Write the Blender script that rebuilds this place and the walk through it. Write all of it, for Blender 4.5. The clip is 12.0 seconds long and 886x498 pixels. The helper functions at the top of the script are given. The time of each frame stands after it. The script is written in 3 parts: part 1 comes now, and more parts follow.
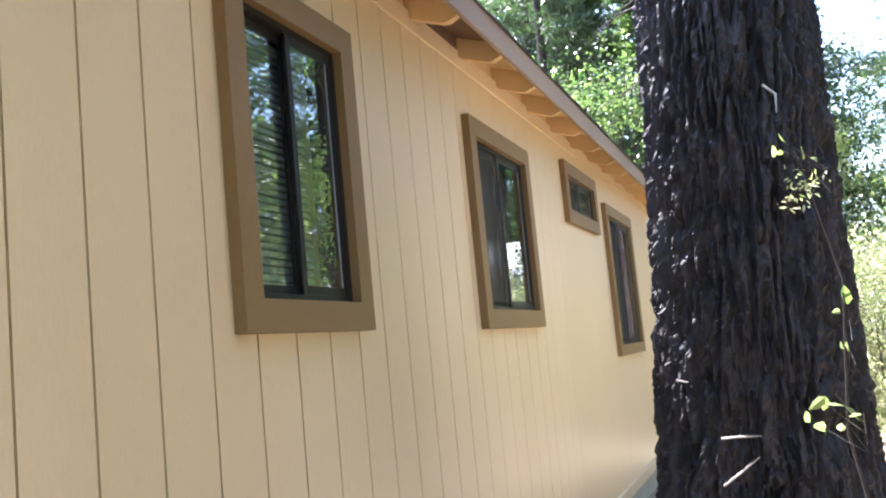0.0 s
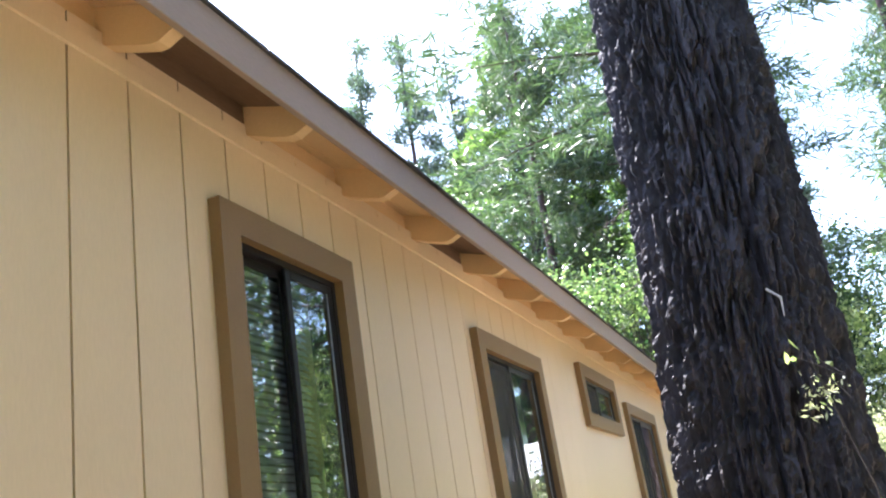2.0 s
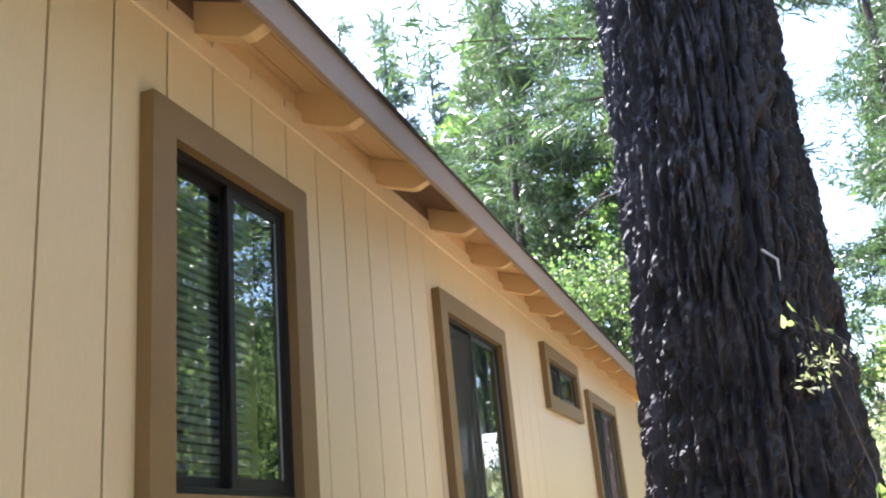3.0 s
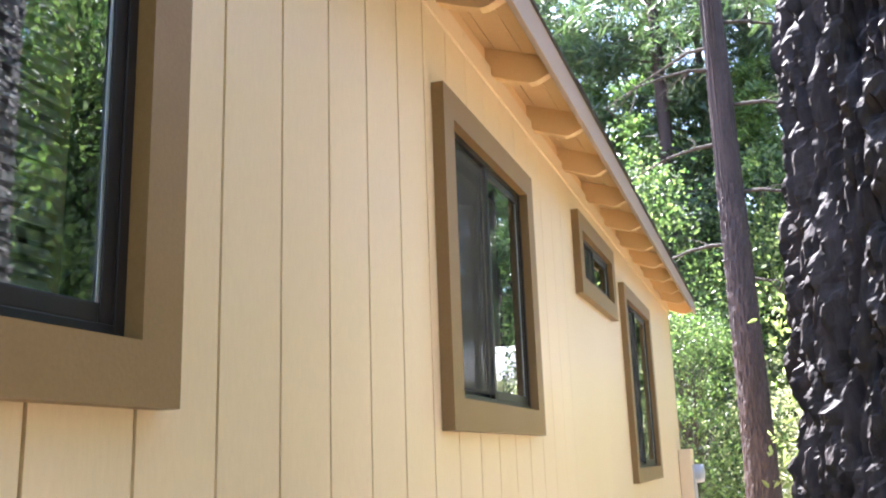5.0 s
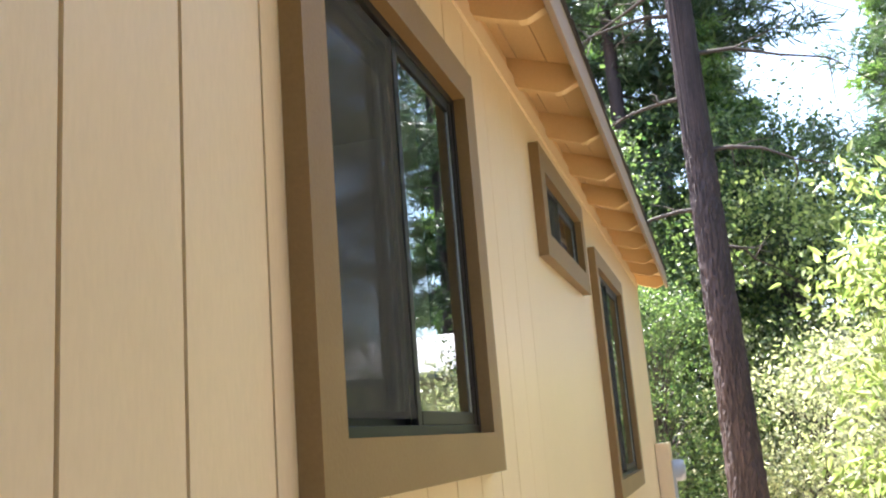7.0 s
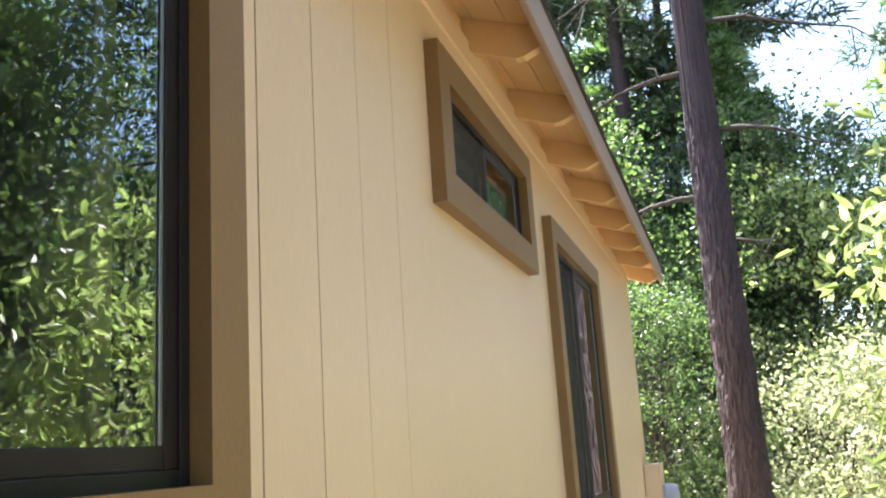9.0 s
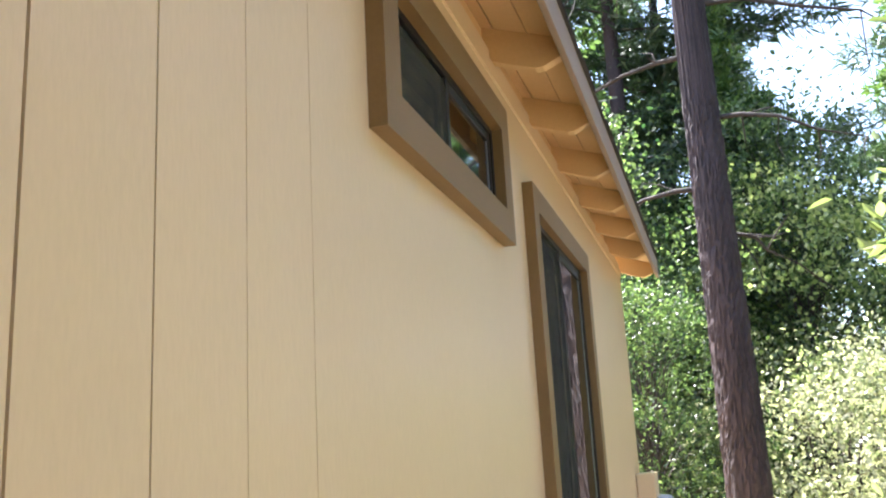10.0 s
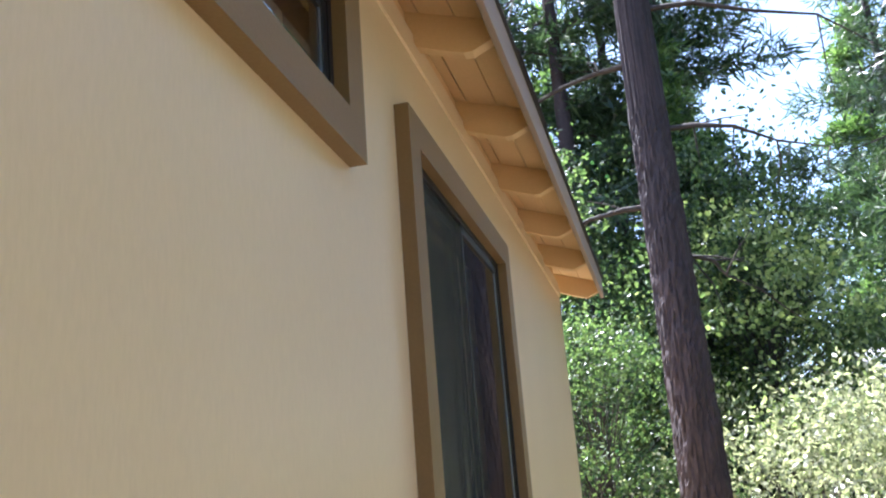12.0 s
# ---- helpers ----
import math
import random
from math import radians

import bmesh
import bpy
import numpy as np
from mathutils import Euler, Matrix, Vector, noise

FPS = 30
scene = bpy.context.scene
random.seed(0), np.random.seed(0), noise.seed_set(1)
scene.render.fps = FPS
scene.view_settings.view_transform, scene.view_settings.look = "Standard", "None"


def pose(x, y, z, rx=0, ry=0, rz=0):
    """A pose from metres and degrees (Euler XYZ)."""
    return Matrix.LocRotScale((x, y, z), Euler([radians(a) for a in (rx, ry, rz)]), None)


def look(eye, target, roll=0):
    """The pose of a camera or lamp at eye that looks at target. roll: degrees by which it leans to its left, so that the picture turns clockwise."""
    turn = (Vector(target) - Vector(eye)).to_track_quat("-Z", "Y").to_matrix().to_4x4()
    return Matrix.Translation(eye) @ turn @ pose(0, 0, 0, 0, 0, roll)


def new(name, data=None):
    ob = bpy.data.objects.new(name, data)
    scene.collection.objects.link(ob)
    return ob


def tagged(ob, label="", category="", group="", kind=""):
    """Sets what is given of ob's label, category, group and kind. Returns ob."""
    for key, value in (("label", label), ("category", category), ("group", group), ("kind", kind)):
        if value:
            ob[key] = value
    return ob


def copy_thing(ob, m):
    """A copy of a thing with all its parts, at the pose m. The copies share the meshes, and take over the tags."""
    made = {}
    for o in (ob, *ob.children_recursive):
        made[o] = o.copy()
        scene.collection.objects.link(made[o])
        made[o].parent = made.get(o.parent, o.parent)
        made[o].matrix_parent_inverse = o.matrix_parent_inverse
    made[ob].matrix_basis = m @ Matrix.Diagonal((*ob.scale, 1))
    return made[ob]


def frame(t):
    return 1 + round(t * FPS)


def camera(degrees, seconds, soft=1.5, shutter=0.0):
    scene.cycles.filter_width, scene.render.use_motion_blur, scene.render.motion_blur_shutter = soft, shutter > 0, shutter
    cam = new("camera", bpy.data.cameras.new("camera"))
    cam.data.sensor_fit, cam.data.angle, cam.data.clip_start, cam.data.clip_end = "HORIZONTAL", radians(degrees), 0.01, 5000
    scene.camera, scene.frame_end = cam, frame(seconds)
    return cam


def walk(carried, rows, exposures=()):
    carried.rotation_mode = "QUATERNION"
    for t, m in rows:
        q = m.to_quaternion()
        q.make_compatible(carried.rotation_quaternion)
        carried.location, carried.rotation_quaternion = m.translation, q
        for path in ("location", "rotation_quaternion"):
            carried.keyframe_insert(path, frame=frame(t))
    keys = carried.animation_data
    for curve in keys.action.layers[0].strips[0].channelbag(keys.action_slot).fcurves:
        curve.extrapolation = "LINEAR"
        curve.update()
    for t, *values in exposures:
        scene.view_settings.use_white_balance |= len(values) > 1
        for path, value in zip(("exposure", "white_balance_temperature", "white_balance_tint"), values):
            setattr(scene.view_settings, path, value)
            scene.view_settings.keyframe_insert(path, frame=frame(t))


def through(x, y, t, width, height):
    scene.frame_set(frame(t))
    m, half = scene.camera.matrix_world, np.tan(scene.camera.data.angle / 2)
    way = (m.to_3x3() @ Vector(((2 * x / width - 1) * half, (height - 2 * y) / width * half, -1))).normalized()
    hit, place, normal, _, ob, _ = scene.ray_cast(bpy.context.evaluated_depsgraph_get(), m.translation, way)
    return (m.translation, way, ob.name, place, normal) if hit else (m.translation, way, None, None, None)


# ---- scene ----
cam = camera(52.0, 12.0, soft=2.1)
PATH = [
    (0, (1.276, -0.077, 1.412), (0.596, 1.79, 1.635), -5.5),
    (0.5, (1.28, -0.091, 1.437), (0.616, 1.764, 1.781), -6.1),
    (1, (1.311, -0.107, 1.446), (0.614, 1.702, 1.941), -8.2),
    (1.5, (1.344, -0.102, 1.446), (0.666, 1.699, 1.989), -8.8),
    (2, (1.315, -0.03, 1.49), (0.68, 1.752, 2.14), -9.1),
    (2.5, (1.247, 0.118, 1.46), (0.606, 1.884, 2.145), -8.4),
    (3, (1.205, 0.284, 1.435), (0.627, 2.095, 2.056), -5.4),
    (5, (0.822, 1.528, 1.419), (0.183, 3.368, 1.871), -2.0),
    (5.5, (0.769, 1.894, 1.473), (0.084, 3.711, 1.953), -0.5),
    (6, (0.715, 2.19, 1.5), (0.037, 4.03, 1.892), -2.3),
    (6.5, (0.599, 2.476, 1.56), (-0.049, 4.306, 2.037), -2.3),
    (7, (0.534, 2.746, 1.566), (-0.003, 4.626, 1.986), -4.6),
    (7.5, (0.47, 3.104, 1.606), (0.026, 5.005, 2.039), -5.3),
    (9.5, (0.642, 4.129, 1.602), (0.057, 5.99, 2.042), -3.4),
    (10, (0.555, 4.411, 1.586), (0.007, 6.28, 2.039), -3.2),
    (10.5, (0.514, 4.634, 1.567), (0.03, 6.513, 2.05), -2.4),
    (11, (0.508, 4.884, 1.536), (-0.024, 6.731, 2.088), -3.5),
    (11.5, (0.534, 5.149, 1.541), (-0.023, 6.978, 2.128), -2.7),
    (12, (0.553, 5.383, 1.484), (0.109, 7.243, 2.073), -4.4),
]
walk(cam, [(t, look(eye, target, roll)) for t, eye, target, roll in PATH], [(0, 3.15, 5600, 20), (3, 3.0, 5650, 19), (5, 3.45, 5750, 19), (6, 3.1, 5950, 16), (7, 2.95, 6050, 16), (9.5, 2.80, 5850, 16), (11.5, 2.55, 5650, 17), (12, 2.4, 5400, 17)])

# ---- world, sun ----
SUN = Vector((-0.60, 0.46, 1.5)).normalized()
world = bpy.data.worlds.new("sky")
scene.world = world
world.use_nodes = True
wn = world.node_tree.nodes
sky = wn.new("ShaderNodeTexSky")
sky.sky_type, sky.sun_disc = "NISHITA", False
sky.sun_elevation = math.asin(SUN.z)
sky.sun_rotation = math.atan2(SUN.x, SUN.y)
sky.air_density, sky.dust_density, sky.ozone_density = 1.2, 2.5, 1.0
wn["Background"].inputs["Strength"].default_value = 0.10
world.node_tree.links.new(sky.outputs[0], wn["Background"].inputs["Color"])
sun_data = bpy.data.lights.new("sun", "SUN")
sun_data.energy, sun_data.angle, sun_data.color = 5.0, radians(0.6), (1.0, 0.94, 0.84)
sun_lamp = new("sun", sun_data)
sun_lamp.matrix_world = look(SUN * 60, (0, 0, 0))


# ---- materials ----
def shader(name):
    m = bpy.data.materials.new(name)
    m.use_nodes = True
    nt = m.node_tree
    return m, nt, nt.nodes["Principled BSDF"]


def mottled(name, dark, light, rough=0.7, scale=6.0, grain=90.0, bump=0.15, stretch=(1, 1, 1), metal=0.0, vary=0.0, spec=0.5):
    """Paint, wood, stone: two scales of noise in colour and relief, and a change from piece to piece."""
    m, nt, bsdf = shader(name)
    geo = nt.nodes.new("ShaderNodeNewGeometry")
    mp = nt.nodes.new("ShaderNodeMapping")
    mp.inputs["Scale"].default_value = stretch
    nt.links.new(geo.outputs["Position"], mp.inputs[0])
    big, small = nt.nodes.new("ShaderNodeTexNoise"), nt.nodes.new("ShaderNodeTexNoise")
    big.inputs["Scale"].default_value, small.inputs["Scale"].default_value = scale, grain
    big.inputs["Detail"].default_value = small.inputs["Detail"].default_value = 5
    for n in (big, small):
        nt.links.new(mp.outputs[0], n.inputs["Vector"])
    add = nt.nodes.new("ShaderNodeMath")
    add.operation = "MULTIPLY_ADD"
    add.inputs[1].default_value = 0.45
    nt.links.new(small.outputs[0], add.inputs[0])
    half = nt.nodes.new("ShaderNodeMath")
    half.operation = "MULTIPLY"
    half.inputs[1].default_value = 0.55
    nt.links.new(big.outputs[0], half.inputs[0])
    nt.links.new(half.outputs[0], add.inputs[2])
    out = add.outputs[0]
    if vary:
        info = nt.nodes.new("ShaderNodeObjectInfo")
        more = nt.nodes.new("ShaderNodeMath")
        more.operation = "MULTIPLY_ADD"
        more.inputs[1].default_value = vary
        nt.links.new(info.outputs["Random"], more.inputs[0])
        nt.links.new(out, more.inputs[2])
        out = more.outputs[0]
    ramp = nt.nodes.new("ShaderNodeValToRGB")
    ramp.color_ramp.elements[0].position, ramp.color_ramp.elements[1].position = 0.3, 0.72
    ramp.color_ramp.elements[0].color, ramp.color_ramp.elements[1].color = (*dark, 1), (*light, 1)
    nt.links.new(out, ramp.inputs[0])
    nt.links.new(ramp.outputs[0], bsdf.inputs["Base Color"])
    bsdf.inputs["Roughness"].default_value, bsdf.inputs["Metallic"].default_value = rough, metal
    bsdf.inputs["Specular IOR Level"].default_value = spec
    bp = nt.nodes.new("ShaderNodeBump")
    bp.inputs["Strength"].default_value, bp.inputs["Distance"].default_value = bump, 0.01
    nt.links.new(add.outputs[0], bp.inputs["Height"])
    nt.links.new(bp.outputs[0], bsdf.inputs["Normal"])
    return m


def leafy(name, dark, light, through=0.45, rough=0.38):
    """Leaves: each one its own shade, part of the light passing through."""
    m, nt, bsdf = shader(name)
    geo = nt.nodes.new("ShaderNodeNewGeometry")
    ramp = nt.nodes.new("ShaderNodeValToRGB")
    ramp.color_ramp.elements[0].color, ramp.color_ramp.elements[1].color = (*dark, 1), (*light, 1)
    nt.links.new(geo.outputs["Random Per Island"], ramp.inputs[0])
    nt.links.new(ramp.outputs[0], bsdf.inputs["Base Color"])
    bsdf.inputs["Roughness"].default_value = rough
    trans = nt.nodes.new("ShaderNodeBsdfTranslucent")
    warm = nt.nodes.new("ShaderNodeMix")
    warm.data_type, warm.blend_type = "RGBA", "MULTIPLY"
    warm.inputs["Factor"].default_value = 1.0
    nt.links.new(ramp.outputs[0], warm.inputs["A"])
    warm.inputs["B"].default_value = (1.75, 1.9, 1.35, 1)
    nt.links.new(warm.outputs["Result"], trans.inputs["Color"])
    mix = nt.nodes.new("ShaderNodeMixShader")
    mix.inputs[0].default_value = through
    nt.links.new(bsdf.outputs[0], mix.inputs[1])
    nt.links.new(trans.outputs[0], mix.inputs[2])
    nt.links.new(mix.outputs[0], nt.nodes["Material Output"].inputs["Surface"])
    return m


def glassy(name, tint=(0.93, 0.96, 0.95)):
    """Clear coated window glass."""
    m, nt, bsdf = shader(name)
    nt.nodes.remove(bsdf)
    g = nt.nodes.new("ShaderNodeBsdfGlass")
    g.inputs["Color"].default_value, g.inputs["Roughness"].default_value, g.inputs["IOR"].default_value = (*tint, 1), 0.0, 2.25
    nt.links.new(g.outputs[0], nt.nodes["Material Output"].inputs["Surface"])
    return m


def woven(name, cover, thread):
    """A fine woven screen: threads over part of the surface, clear between."""
    m, nt, bsdf = shader(name)
    nt.nodes.remove(bsdf)
    clear, cloth, mx = nt.nodes.new("ShaderNodeBsdfTransparent"), nt.nodes.new("ShaderNodeBsdfDiffuse"), nt.nodes.new("ShaderNodeMixShader")
    cloth.inputs[0].default_value, mx.inputs[0].default_value = (*thread, 1), cover
    nt.links.new(clear.outputs[0], mx.inputs[1])
    nt.links.new(cloth.outputs[0], mx.inputs[2])
    nt.links.new(mx.outputs[0], nt.nodes["Material Output"].inputs["Surface"])
    return m


CREAM = mottled("cream_paint", (0.66, 0.51, 0.31), (0.74, 0.575, 0.36), 0.38, 1.5, 160, 0.08, (1, 1, 0.25), vary=0.08, spec=0.75)
# the wall's cream again, with the orange bounce light under the eaves mixed in
EAVE = mottled("cream_paint_warm_bounce", (0.66, 0.455, 0.215), (0.74, 0.525, 0.265), 0.6, 3, 120, 0.12, (1, 0.4, 1))
TRIM = mottled("brown_trim_paint", (0.195, 0.116, 0.040), (0.24, 0.147, 0.055), 0.5, 5, 140, 0.12)
FASCIA = mottled("fascia_paint", (0.27, 0.20, 0.15), (0.33, 0.245, 0.185), 0.6, 4, 120, 0.12, (1, 0.3, 1))
BRONZE = mottled("bronze_aluminium", (0.010, 0.008, 0.008), (0.018, 0.015, 0.014), 0.45, 12, 200, 0.03, spec=0.3)
STEEL = mottled("bare_aluminium", (0.35, 0.36, 0.37), (0.45, 0.46, 0.47), 0.35, 12, 200, 0.03, metal=0.9)
SHINGLE = mottled("asphalt_shingle", (0.03, 0.028, 0.028), (0.07, 0.065, 0.06), 0.9, 9, 240, 0.5, vary=0.1)
CONCRETE = mottled("foundation_concrete", (0.42, 0.39, 0.33), (0.55, 0.51, 0.44), 0.85, 4, 80, 0.4)
PLASTER = mottled("room_plaster", (0.40, 0.37, 0.33), (0.48, 0.45, 0.40), 0.8, 3, 60, 0.1)
CARPET = mottled("room_carpet", (0.16, 0.13, 0.10), (0.22, 0.18, 0.14), 0.95, 6, 200, 0.3)
BLIND = mottled("blind_vinyl", (0.70, 0.69, 0.66), (0.78, 0.77, 0.74), 0.5, 5, 120, 0.05)
CURTAIN = mottled("grey_curtain", (0.30, 0.29, 0.27), (0.42, 0.40, 0.37), 0.9, 5, 160, 0.2, (1, 1, 0.2))
METER = mottled("meter_grey", (0.34, 0.36, 0.40), (0.44, 0.46, 0.50), 0.4, 8, 160, 0.08)
BARK = mottled("dark_bark", (0.005, 0.0045, 0.005), (0.060, 0.050, 0.053), 0.7, 16, 90, 1.0, (1, 1, 0.35), spec=0.4)
PINEBARK = mottled("pine_bark", (0.018, 0.012, 0.012), (0.066, 0.043, 0.042), 0.8, 9, 50, 0.9, (1, 1, 0.35))
TWIG = mottled("dry_twig", (0.42, 0.38, 0.33), (0.58, 0.54, 0.48), 0.8, 20, 150, 0.2)
LIMB = mottled("limb_bark", (0.03, 0.024, 0.02), (0.08, 0.062, 0.05), 0.85, 10, 80, 0.6)
SOIL = mottled("forest_floor", (0.14, 0.10, 0.065), (0.34, 0.275, 0.185), 0.95, 0.6, 22, 0.8)
NEEDLE = leafy("pine_needles", (0.022, 0.044, 0.020), (0.070, 0.11, 0.045), 0.3)
CEDAR = leafy("cedar_sprays", (0.025, 0.055, 0.016), (0.13, 0.20, 0.055), 0.45)
# needles of the far trees: distance haze put into the colour, paler and bluer
FARLEAF = leafy("hazed_far_needles", (0.045, 0.075, 0.06), (0.09, 0.13, 0.09), 0.35)
OAK = leafy("oak_leaves", (0.014, 0.038, 0.014), (0.135, 0.185, 0.065), 0.5)
LIME = leafy("lime_leaves", (0.12, 0.17, 0.05), (0.32, 0.36, 0.15), 0.5)
BRUSH = leafy("dry_brush_leaves", (0.075, 0.10, 0.04), (0.48, 0.47, 0.31), 0.4)
# dark brown that stands for the depth of two open eave bays
BAYDARK = mottled("dark_bay_brown", (0.13, 0.075, 0.04), (0.19, 0.115, 0.065), 0.7, 4, 90, 0.25, (1, 0.2, 1))
GLASS = glassy("window_glass")
MESHCLOTH = woven("insect_screen", 0.52, (0.075, 0.075, 0.062))
ROOFPALE = mottled("pale_metal_roof", (0.42, 0.42, 0.43), (0.55, 0.55, 0.56), 0.5, 2, 60, 0.1)
TANWALL = mottled("tan_siding", (0.34, 0.28, 0.20), (0.42, 0.35, 0.26), 0.7, 2, 60, 0.2)


# ---- builders ----
def part(name, bm, material, parent=None, label=""):
    me = bpy.data.meshes.new(name)
    bm.to_mesh(me)
    bm.free()
    return shown(name, me, material, parent, label)


def shown(name, me, material, parent=None, label=""):
    if material and not me.materials:
        me.materials.append(material)
    ob = new(name, me)
    ob.parent = parent
    if label:
        ob["label"] = label
    return ob


def box(bm, x0, x1, y0, y1, z0, z1, bevel=0.0):
    r = bmesh.ops.create_cube(bm, size=1, matrix=Matrix.LocRotScale(((x0 + x1) / 2, (y0 + y1) / 2, (z0 + z1) / 2), None, (x1 - x0, y1 - y0, z1 - z0)))
    if bevel:
        es = list({e for v in r["verts"] for e in v.link_edges})
        bmesh.ops.bevel(bm, geom=es, offset=bevel, segments=2, affect="EDGES", profile=0.6)
    return bm


def boxed(name, dims, material, parent=None, label="", bevel=0.0):
    return part(name, box(bmesh.new(), *dims, bevel), material, parent, label)


def base(name, x, y, z, label, category, group="", kind=""):
    ob = new(name)
    ob.location = (x, y, z)
    bpy.context.view_layer.update()
    return tagged(ob, label, category, group, kind)


def prism(bm, outline, axis, a, b):
    """An outline in the two other axes, drawn out along axis from a to b."""
    def at(p, w):
        return {"x": (w, p[0], p[1]), "y": (p[0], w, p[1]), "z": (p[0], p[1], w)}[axis]
    lo, hi = [bm.verts.new(at(p, a)) for p in outline], [bm.verts.new(at(p, b)) for p in outline]
    bm.faces.new(lo)
    bm.faces.new(hi[::-1])
    for i in range(len(lo)):
        j = (i + 1) % len(lo)
        bm.faces.new((lo[j], lo[i], hi[i], hi[j]))
    bmesh.ops.recalc_face_normals(bm, faces=bm.faces)
    return bm


def raw_mesh(name, verts, faces, smooth=False):
    """A mesh from an array of corners and an array of four-cornered faces."""
    me = bpy.data.meshes.new(name)
    me.vertices.add(len(verts))
    me.vertices.foreach_set("co", np.asarray(verts, dtype=np.float32).ravel())
    me.loops.add(faces.size)
    me.loops.foreach_set("vertex_index", faces.astype(np.int32).ravel())
    me.polygons.add(len(faces))
    me.polygons.foreach_set("loop_start", np.arange(0, faces.size, 4, dtype=np.int32))
    me.polygons.foreach_set("use_smooth", np.full(len(faces), smooth))
    me.update(calc_edges=True)
    me.validate()
    return me


def tube(points, radii, sides=8):
    """Corners and faces of a tapered tube through points."""
    points = [Vector(p) for p in points]
    verts, faces = [], []
    for i, p in enumerate(points):
        way = (points[min(i + 1, len(points) - 1)] - points[max(i - 1, 0)]).normalized()
        u = way.orthogonal().normalized()
        w = way.cross(u)
        for k in range(sides):
            a = 2 * math.pi * k / sides
            verts.append(p + float(radii[i]) * (math.cos(a) * u + math.sin(a) * w))
    for i in range(len(points) - 1):
        for k in range(sides):
            n = (k + 1) % sides
            faces.append((i * sides + k, i * sides + n, (i + 1) * sides + n, (i + 1) * sides + k))
    return verts, faces


def tubes(name, runs, sides=6):
    allv, allf, n = [], [], 0
    for pts, rad in runs:
        v, f = tube(pts, rad, sides)
        allv += [tuple(p) for p in v]
        allf += [tuple(i + n for i in q) for q in f]
        n += len(v)
    return raw_mesh(name, np.array(allv), np.array(allf), True)


def leaves(name, centres, size, slim, rng, droop=0.0, along=None, spread=1.0, folded=False):
    """Small leaves, size long and size * slim wide, round the given places: kites, or fuller blades folded along the midrib."""
    n = len(centres)
    ax = rng.normal(size=(n, 3))
    ax[:, 2] -= droop
    if along is not None:
        ax = ax * spread + along
    ax /= np.linalg.norm(ax, axis=1)[:, None]
    side = np.cross(ax, rng.normal(size=(n, 3)))
    side /= np.linalg.norm(side, axis=1)[:, None] + 1e-9
    ln = size * rng.uniform(0.6, 1.3, n)[:, None]
    wd = ln * slim * 0.5
    if folded:
        up = np.cross(ax, side)
        v = np.empty((n, 6, 3))
        for i, (f, w, h) in enumerate(((0, 0, 0), (0.28, 0.95, 0.25), (0.66, 0.8, 0.1), (1, 0, -0.25), (0.66, -0.8, 0.1), (0.28, -0.95, 0.25))):
            v[:, i] = centres + ax * ln * f + side * wd * w + up * wd * h
        q = (np.arange(n) * 6)[:, None]
        return raw_mesh(name, v.reshape(-1, 3), np.concatenate([q + [0, 1, 2, 3], q + [0, 3, 4, 5]]))
    v = np.empty((n, 4, 3))
    v[:, 0] = centres
    v[:, 1] = centres + ax * ln * 0.45 + side * wd
    v[:, 2] = centres + ax * ln
    v[:, 3] = centres + ax * ln * 0.45 - side * wd
    return raw_mesh(name, v.reshape(-1, 3), np.arange(n * 4).reshape(-1, 4))


def bark_trunk(name, height, r0, r1, lean=(0, 0), around=96, rings=140, ridge=0.03, flare=0.12, seed=0):
    """A trunk with upright, broken bark plates between deep furrows."""
    vs = []
    for i in range(rings):
        f = i / (rings - 1)
        z = -0.15 + 4.65 * f / 0.86 if f < 0.86 else 4.5 + (height - 4.5) * (f - 0.86) / 0.14
        g = max(z, 0) / height
        r = r0 + (r1 - r0) * g + flare * math.exp(-max(z, 0) / 0.6)
        for k in range(around):
            a = 2 * math.pi * k / around
            c, s = math.cos(a), math.sin(a)
            p = Vector((c * r * 30 + seed, s * r * 30, z * 2.8))
            w = noise.noise(p * 0.5) * 1.2
            crack = abs(noise.noise(Vector((p.x + w * 1.6, p.y + w * 1.6, p.z))))
            split = abs(noise.noise(Vector((p.x * 0.8 + 9, p.y * 0.8, p.z * 2.4 + w))))
            plate = min(crack * 3.6, 1.0) * (0.55 + 0.45 * min(split * 5, 1.0))
            fine = noise.noise(Vector((c * r * 70, s * r * 70, z * 14 + seed))) + 0.8 * (0.3 - abs(noise.noise(Vector((c * r * 120, s * r * 120, z * 30)))) * 2)
            lump = noise.noise(Vector((c * 1.2 + seed, s * 1.2, z * 0.7)))
            d = ridge * (plate - 0.75) + ridge * 0.34 * fine + 0.05 * r * lump
            vs.append((c * (r + d) + lean[0] * z, s * (r + d) + lean[1] * z, z))
    fs = []
    for i in range(rings - 1):
        for k in range(around):
            n = (k + 1) % around
            fs.append((i * around + k, i * around + n, (i + 1) * around + n, (i + 1) * around + k))
    return raw_mesh(name, np.array(vs), np.array(fs), False)


# ---- ground ----
def ground_height(x, y):
    away = max(0.0, math.hypot(x - 0.8, y - 5) - 8)
    return 0.05 * away * 0.5 * noise.noise(Vector((x * 0.09, y * 0.09, 0))) + 0.03 * noise.noise(Vector((x * 0.8, y * 0.8, 3))) - 0.03


